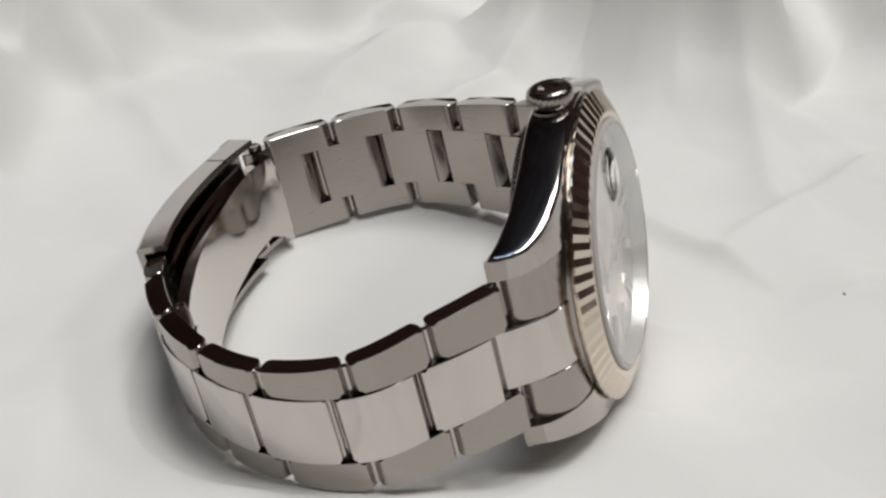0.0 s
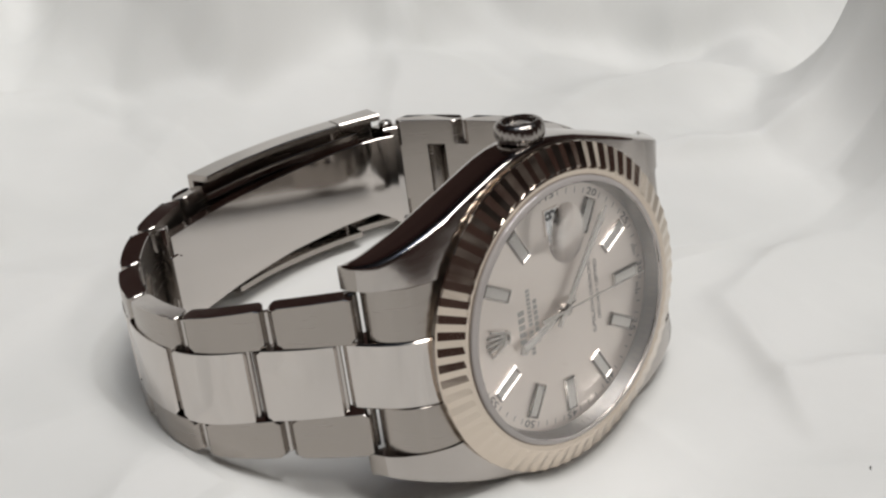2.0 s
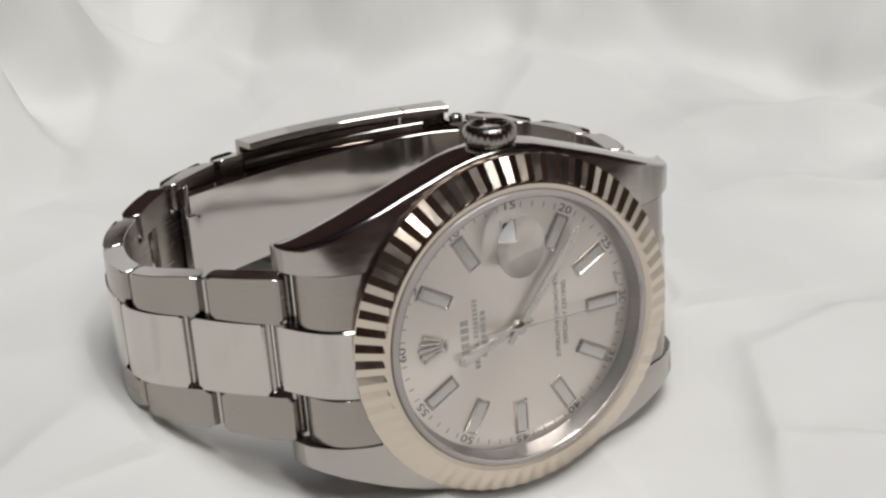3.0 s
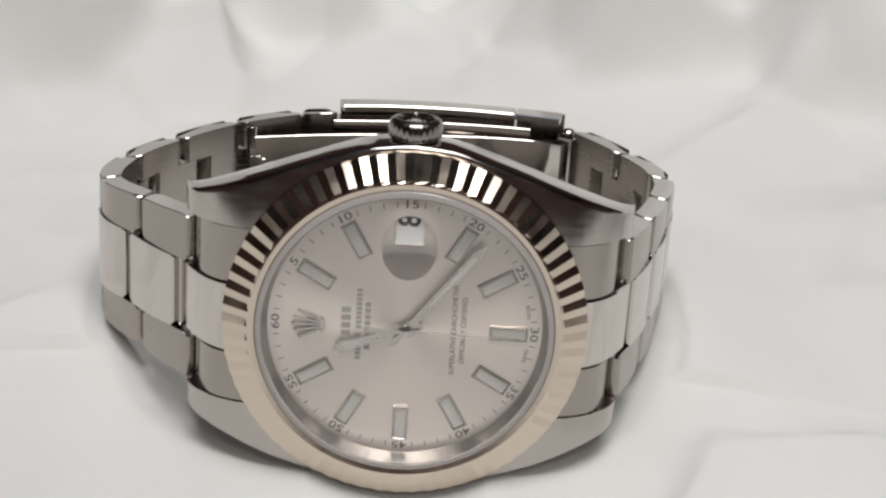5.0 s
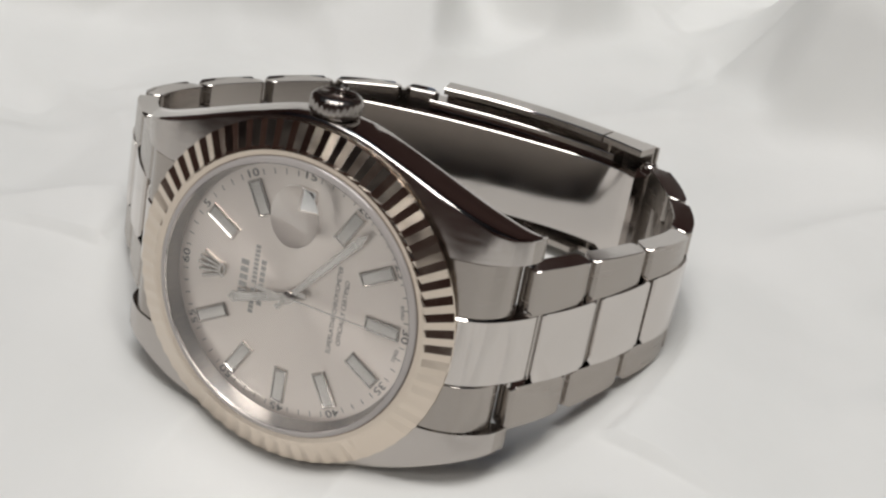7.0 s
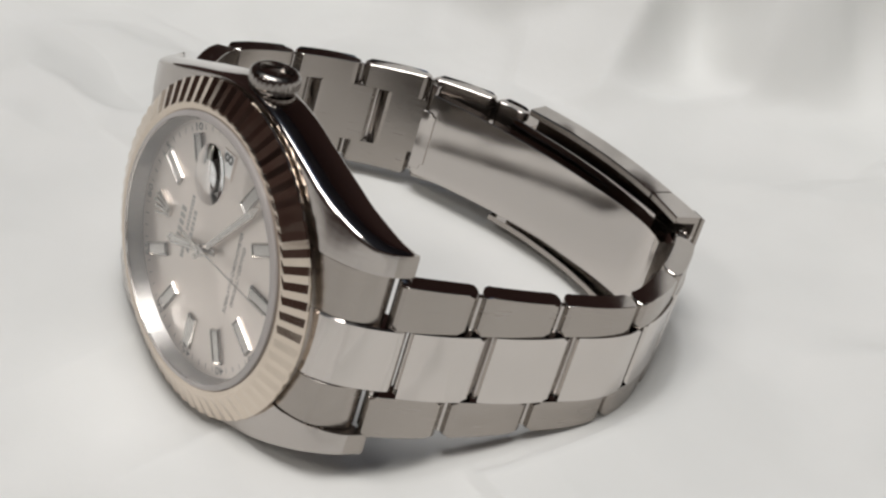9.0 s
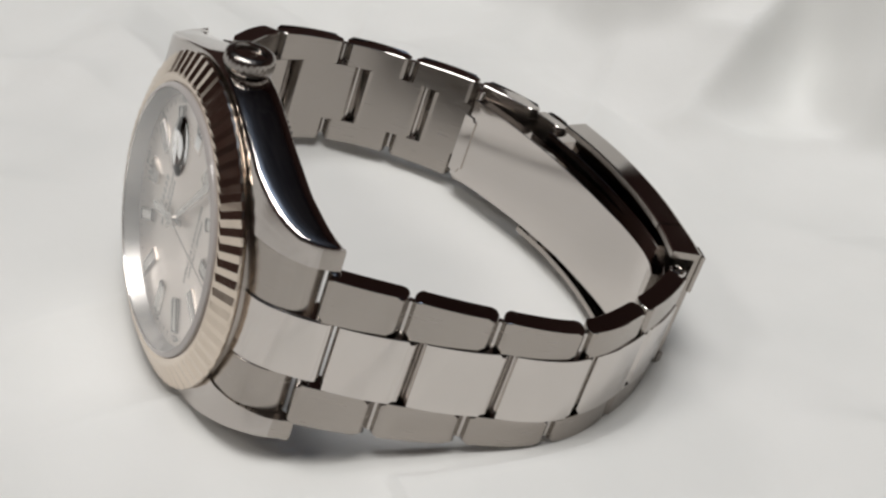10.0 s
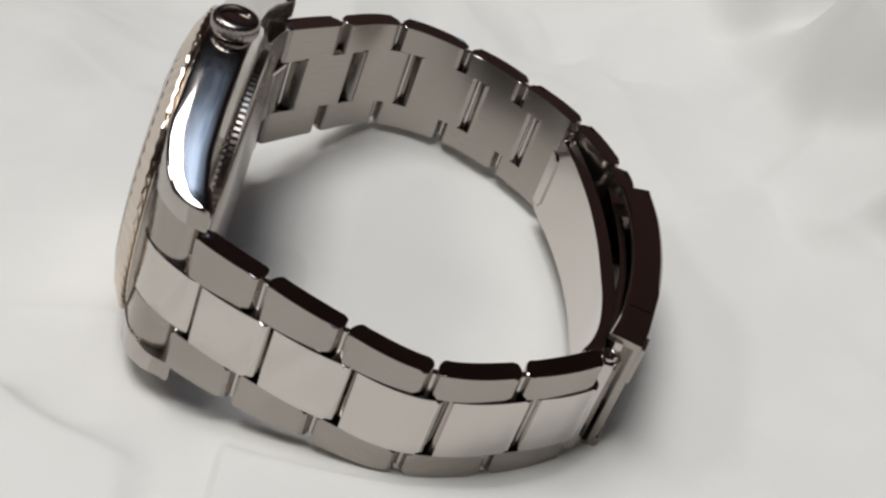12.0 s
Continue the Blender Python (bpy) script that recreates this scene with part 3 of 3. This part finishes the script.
def end_corners(depth, steps=12):
    """How far each point of a piece outline draws back from the sides: the ends have rounded corners."""
    flat = [0.35 * depth] + [0.0] * (steps - 1) + [0.35 * depth]
    turn = [depth * (0.5 + 0.5 * math.cos(math.pi * k / 8)) for k in range(1, 8)]
    return flat + turn + [0.0] * (steps + 1) + turn[::-1]


def outer_only(steps=12):
    """Shares of the bevel that leave the face towards the wrist flush with its neighbour."""
    turn = [0.5 + 0.5 * math.cos(math.pi * k / 8) for k in range(1, 8)]
    return [1.0] * (steps + 1) + turn + [0.0] * (steps + 1) + turn[::-1]


SIDE_12 = [(24.3, -7.3), (30.8, -14.3), (36.8, -22.4), (36.4, -33.2), (31.9, -42.5), (24.9, -50.3), (16.3, -55.6), (11.0, -57.4)]
SIDE_6 = [(-24.2, -7.2), (-27.7, -15.4), (-31.0, -25.2), (-32.9, -35.7), (-29.5, -45.6), (-23.6, -54.7)]
# across each joint: lower edge, lower and upper side of the middle piece, upper edge
ACROSS_12 = [(-10.4, -4.9, 3.75, 9.3), (-9.85, -4.9, 3.95, 8.9), (-9.1, -4.85, 4.1, 8.35), (-8.0, -4.5, 4.4, 7.9), (-7.4, -4.0, 4.7, 8.05), (-7.0, -3.3, 5.0, 8.7), (-6.4, -2.6, 5.4, 9.2), (-6.0, -2.3, 5.5, 9.2)]
ACROSS_6 = [(-10.4, -4.9, 3.7, 9.3), (-10.0, -4.85, 3.9, 9.1), (-8.9, -4.6, 4.3, 8.6), (-7.95, -4.3, 4.5, 8.15), (-7.75, -4.0, 4.75, 8.45), (-7.6, -3.6, 5.0, 8.9)]


def polish_ends(bm):
    bmesh.ops.recalc_face_normals(bm, faces=bm.faces)
    for f in bm.faces:
        if abs(f.normal.x) > 0.4:
            f.material_index = 1


def taper(bm, p0, p1, low, high):
    """Fit a piece that runs from 0 to 1 across to the lower and upper edges (start, end) along its length."""
    q0, d = Vector(p0), Vector(p1) - Vector(p0)
    for v in bm.verts:
        u = min(1.3, max(-0.3, (Vector((v.co.y, v.co.z)) - q0).dot(d) / d.length_squared))
        a, b = low[0] + (low[1] - low[0]) * u, high[0] + (high[1] - high[0]) * u
        wide = (high[0] + high[1] - low[0] - low[1]) / 2
        v.co.x = a + (b - a) * v.co.x / wide


def satin_inside(bm):
    """The face towards the wrist is brushed."""
    bmesh.ops.recalc_face_normals(bm, faces=bm.faces)
    for f in bm.faces:
        c = f.calc_center_median()
        if Vector((0, -c.y, -31 - c.z)).normalized().dot(f.normal) > 0.55:
            f.material_index = 1


def bracelet(nodes, across, first, last, out_sign, skew_side, skew_mid):
    path, marks = smooth_path(nodes, first, last)
    shift = 2.4
    for k in range(len(nodes) - 1):
        edges = list(zip(across[k], across[k + 1]))
        unit = new("bracelet_link")
        unit.parent = watch
        tagged(unit, label="three-piece steel bracelet link")
        s0, s1 = marks[k], marks[k + 1]
        shape = piece_outline(path, s0 + (0.25 if k else -0.5), s1 - 0.25, out_sign, 0.8, 2.55, 0.1, skew_side, 1.05, pull=0.15)
        for low, high, upper in ((edges[2], edges[3], True), (edges[0], edges[1], False)):
            bm = bmesh.new()
            wide = (high[0] + high[1] - low[0] - low[1]) / 2
            if upper:
                slab(bm, shape, 0.004, wide, 0.05, 0.07, (end_corners(0.6), end_corners(0.3)), (outer_only(), None))
            else:
                slab(bm, shape, 0.0, wide - 0.004, 0.07, 0.05, (end_corners(0.3), end_corners(0.6)), (None, outer_only()))
            taper(bm, nodes[k], nodes[k + 1], low, high)
            polish_ends(bm)
            part("side_piece", bm, [BRUSHED, POLISHED], unit, "", 26)
        c0 = s0 + (shift if k else 1.7)
        c1 = s1 + (shift if k < len(nodes) - 2 else 0.6)
        low, high = edges[1], edges[2]
        bm = bmesh.new()
        wide = (high[0] + high[1] - low[0] - low[1]) / 2
        slab(bm, piece_outline(path, c0 + 0.28, c1 - 0.28, out_sign, 0.95, 2.7, 0.15, skew_mid, 0.7, pull=0.45, inner_edge=0.3), 0.0, wide, 0.06, None, (end_corners(0.55), end_corners(0.35)), (outer_only(), outer_only()))
        taper(bm, nodes[k], nodes[k + 1], low, high)
        satin_inside(bm)
        part("centre_piece", bm, [CENTRE, BRUSHED], unit, "polished middle piece", 26)
        # pins in the joints
        for at, x0, x1 in ((s0, across[k][0] + 0.6, across[k][3] - 0.6), (c0, across[k][1] + 0.1, across[k][2] - 0.1)):
            p, d = on_path(path, at + 0.5 * (skew_side if at == s0 else skew_mid))
            n = Vector((-d.y, d.x)) * out_sign
            p = p - n * 0.3
            bm = bmesh.new()
            lathe(bm, [(0.43, x0), (0.43, x1)], 14, centre=(0, p.x, p.y), axis="x")
            part("pin", bm, PIN, unit, "round joint pin")


bracelet(SIDE_12, ACROSS_12, (19.5, -2.0), (5.0, -58.5), 1, 0.3, 1.5)
bracelet(SIDE_6, ACROSS_6, (-21.5, -1.5), (-17.5, -60.0), -1, 0.8, 2.4)


def rounded(points, steps=3):
    """A closed outline with two thirds of each corner smoothed off by repeated cutting."""
    for _ in range(steps - 1):
        out = []
        for k, a in enumerate(points):
            b = points[(k + 1) % len(points)]
            out += [(a[0] + (b[0] - a[0]) * u, a[1] + (b[1] - a[1]) * u) for u in (0.22, 0.78)]
        points = out
    return points


def end_link(s):
    unit = new("end_link")
    unit.parent = watch
    tagged(unit, label="solid steel end piece between the lugs")
    side = [(16.0, -0.5), (18, -0.65), (19.3, -1.05), (20.7, -1.65), (21.75, -2.55), (22.65, -3.75), (23.2, -5.0), (23.4, -6.2), (23.1, -7.3), (21.6, -8.2), (19, -7.4), (16.0, -6.5)]
    mid = [(16.0, -0.3), (18.3, -0.5), (20.2, -1.2), (22, -2.6), (23.4, -4.4), (24.4, -6.1), (25.2, -7.6), (25.5, -8.5), (25.2, -9.2), (24.0, -9.5), (20, -8.2), (16.0, -6.5)]
    for x0, x1 in ((-10.2, -4.45), (3.75, 10.2)):
        bm = bmesh.new()
        slab(bm, [(s * y, z) for y, z in rounded(side)], x0, x1, 0.12)
        part("side_piece", bm, BRUSHED, unit, "", 40)
    bm = bmesh.new()
    slab(bm, [(s * y, z) for y, z in rounded(mid)], -4.4, 3.7, 0.2)
    part("centre_piece", bm, CENTRE, unit, "polished middle piece", 40)
    # oversized bar in dark steel, standing for the shade deep in the joint
    bm = bmesh.new()
    lathe(bm, [(0.4, -10.0), (0.72, -9.8), (0.72, 9.2), (0.4, 9.4)], 24, centre=(0, s * 23.6, -8.15), axis="x")
    part("spring_bar", bm, CROWN, unit, "thick dark spring bar that fills the joint gap")


end_link(1)
end_link(-1)


# ---- clasp ----
def arc(points, n):
    """A smooth curve through (y, z) points by Catmull-Rom."""
    pts = [Vector(p) for p in points]
    pts = [pts[0] * 2 - pts[1]] + pts + [pts[-1] * 2 - pts[-2]]
    out = []
    spans = len(pts) - 3
    for j in range(n + 1):
        u = j / n * spans
        k = min(int(u), spans - 1)
        t = u - k
        a, b, c, d = pts[k:k + 4]
        out.append(0.5 * ((2 * b) + (c - a) * t + (2 * a - 5 * b + 4 * c - d) * t * t + (3 * b - a - 3 * c + d) * t**3))
    return out


def channel(outer, depth0, depth1, x0, x1, wall, lower=0.0):
    """A U-shaped cover: outer curve, open towards the wrist; its lower wall stands taller by a share."""
    bm = bmesh.new()
    loops = []
    n = len(outer)
    for k, p in enumerate(outer):
        q = outer[min(k + 1, n - 1)] - outer[max(k - 1, 0)]
        d = Vector((-q.y, q.x)).normalized()
        if d.y < 0:
            d = -d
        depth = depth0 + (depth1 - depth0) * k / (n - 1)
        c, w = 0.35, wall
        sec = [(x0 + c, 0), (x1 - c, 0), (x1 - 0.1, 0.1), (x1, c), (x1, c + 0.1), (x1, depth - 0.25), (x1, depth - 0.15), (x1 - 0.15, depth), (x1 - w, depth), (x1 - w, w), (x0 + w, w), (x0 + w, depth + lower), (x0 + 0.15, depth + lower), (x0, depth + lower - 0.15), (x0, c), (x0 + 0.1, 0.1)]
        loops.append([(x, p.x + d.x * v, p.y + d.y * v) for x, v in sec])
    bridge(bm, loops)
    polish_ends(bm)
    return bm


def plate(curve, thick, x0, x1):
    """A curved strip."""
    bm = bmesh.new()
    n = len(curve)
    loops = []
    for k, p in enumerate(curve):
        q = curve[min(k + 1, n - 1)] - curve[max(k - 1, 0)]
        d = Vector((-q.y, q.x)).normalized()
        if d.y < 0:
            d = -d
        lo, hi = (x0, x1) if not callable(x0) else (x0(k / (n - 1)), x1(k / (n - 1)))
        b = 0.08
        sec = [(lo + b, 0), (hi - b, 0), (hi, b), (hi, thick - b), (hi - b, thick), (lo + b, thick), (lo, thick - b), (lo, b)]
        loops.append([(x, p.x + d.x * v, p.y + d.y * v) for x, v in sec])
    bridge(bm, loops)
    return bm


def clasp():
    unit = new("clasp")
    unit.parent = watch
    tagged(unit, label="closed folding clasp of brushed and polished steel")
    outer = arc([(10.8, -59.8), (4.2, -61.1), (-3.3, -61.5), (-9.5, -61.1), (-14.6, -60.3)], 18)
    part("cover", channel(outer, 4.0, 3.7, -7.0, 10.3, 0.9, 2.3), [BRUSHED, POLISHED], unit, "curved brushed steel cover", 32)
    tail = arc([(-14.9, -60.25), (-18, -59.7), (-21.4, -58.9)], 6)
    part("cover_latch", channel(tail, 3.7, 4.2, -7.0, 10.3, 0.9, 0.3), [BRUSHED, POLISHED], unit, "hinged end of the cover", 32)
    lip = arc([(-19.3, -59.45), (-20.6, -59.15), (-21.7, -58.85)], 4)
    for x0, x1 in ((4.9, 10.15), (-6.85, -4.7)):
        part("latch_lip", plate([p + Vector((0.0, -0.3)) for p in lip], 0.5, x0, x1), BRUSHED, unit, "raised rim on the clasp's end", 32)
    blade = arc([(22.3, -48.3), (15.7, -50.6), (8.4, -52.6), (1, -53.9), (-6, -54.6), (-11, -54.9), (-16, -54.6), (-19.4, -53.7), (-21.6, -52.6)], 30)
    part("inner_blade", plate([p + Vector((0, -1.7)) for p in blade], 1.8, lambda u: -4.4 - 2.8 * max(0.0, u - 0.8) / 0.2 - 1.2 * max(0.0, 0.4 - u) / 0.4, lambda u: 7.1), BLADE, unit, "mirror-polished folding blade", 32)
    bm = plate([p + Vector((0, 0.05)) for p in arc([(22.5, -48.2), (21.5, -48.6), (20.5, -48.95)], 6)], 0.4, lambda u: -4.6 + 0.9 * (u > 0.8), lambda u: 4.4 - 0.4 * (u > 0.8))
    part("blade_tab", bm, BLADE, unit, "small flat tab on the blade", 32)
    under = arc([(12, -55.2), (4, -56.6), (-4, -57.2), (-12, -57.0), (-17, -56.4)], 14)
    part("outer_blade", plate([p + Vector((0, -2.9)) for p in under], 3.6, lambda u: -3.4, lambda u: 8.4), BLADE, unit, "second folding blade", 32)
    bm = bmesh.new()
    slab(bm, [(-20.2, -57.0), (-22.0, -57.1), (-23.2, -56.2), (-23.3, -54.5), (-22.2, -53.2), (-20.4, -54.4)], -6.2, 8.0, 0.15)
    part("hinge_block", bm, POLISHED, unit, "", 32)
    for y, z, r, top in ((22.2, -49.0, 0.75, 8.4), (-21.9, -55.5, 1.05, 8.7)):
        bm = bmesh.new()
        lathe(bm, [(r * 0.7, -5.6), (r, -5.4), (r, top - 0.2), (r * 0.85, top), (r * 0.7, top), (r * 0.66, top - 0.12)], 24, centre=(0, y, z), axis="x")
        pin = part("hinge", bm, POLISHED, unit, "")
        if r > 1:
            bm = bmesh.new()
            # no groove is cut: a flat black bar gives its shade
            box(bm, top - 0.2, top - 0.09, y - 0.6, y + 0.6, z - 0.1, z + 0.1)
            part("screw_slot_shade", bm, SHADE, pin, "black bar painted as shade in the slot of the screw", 0)


clasp()
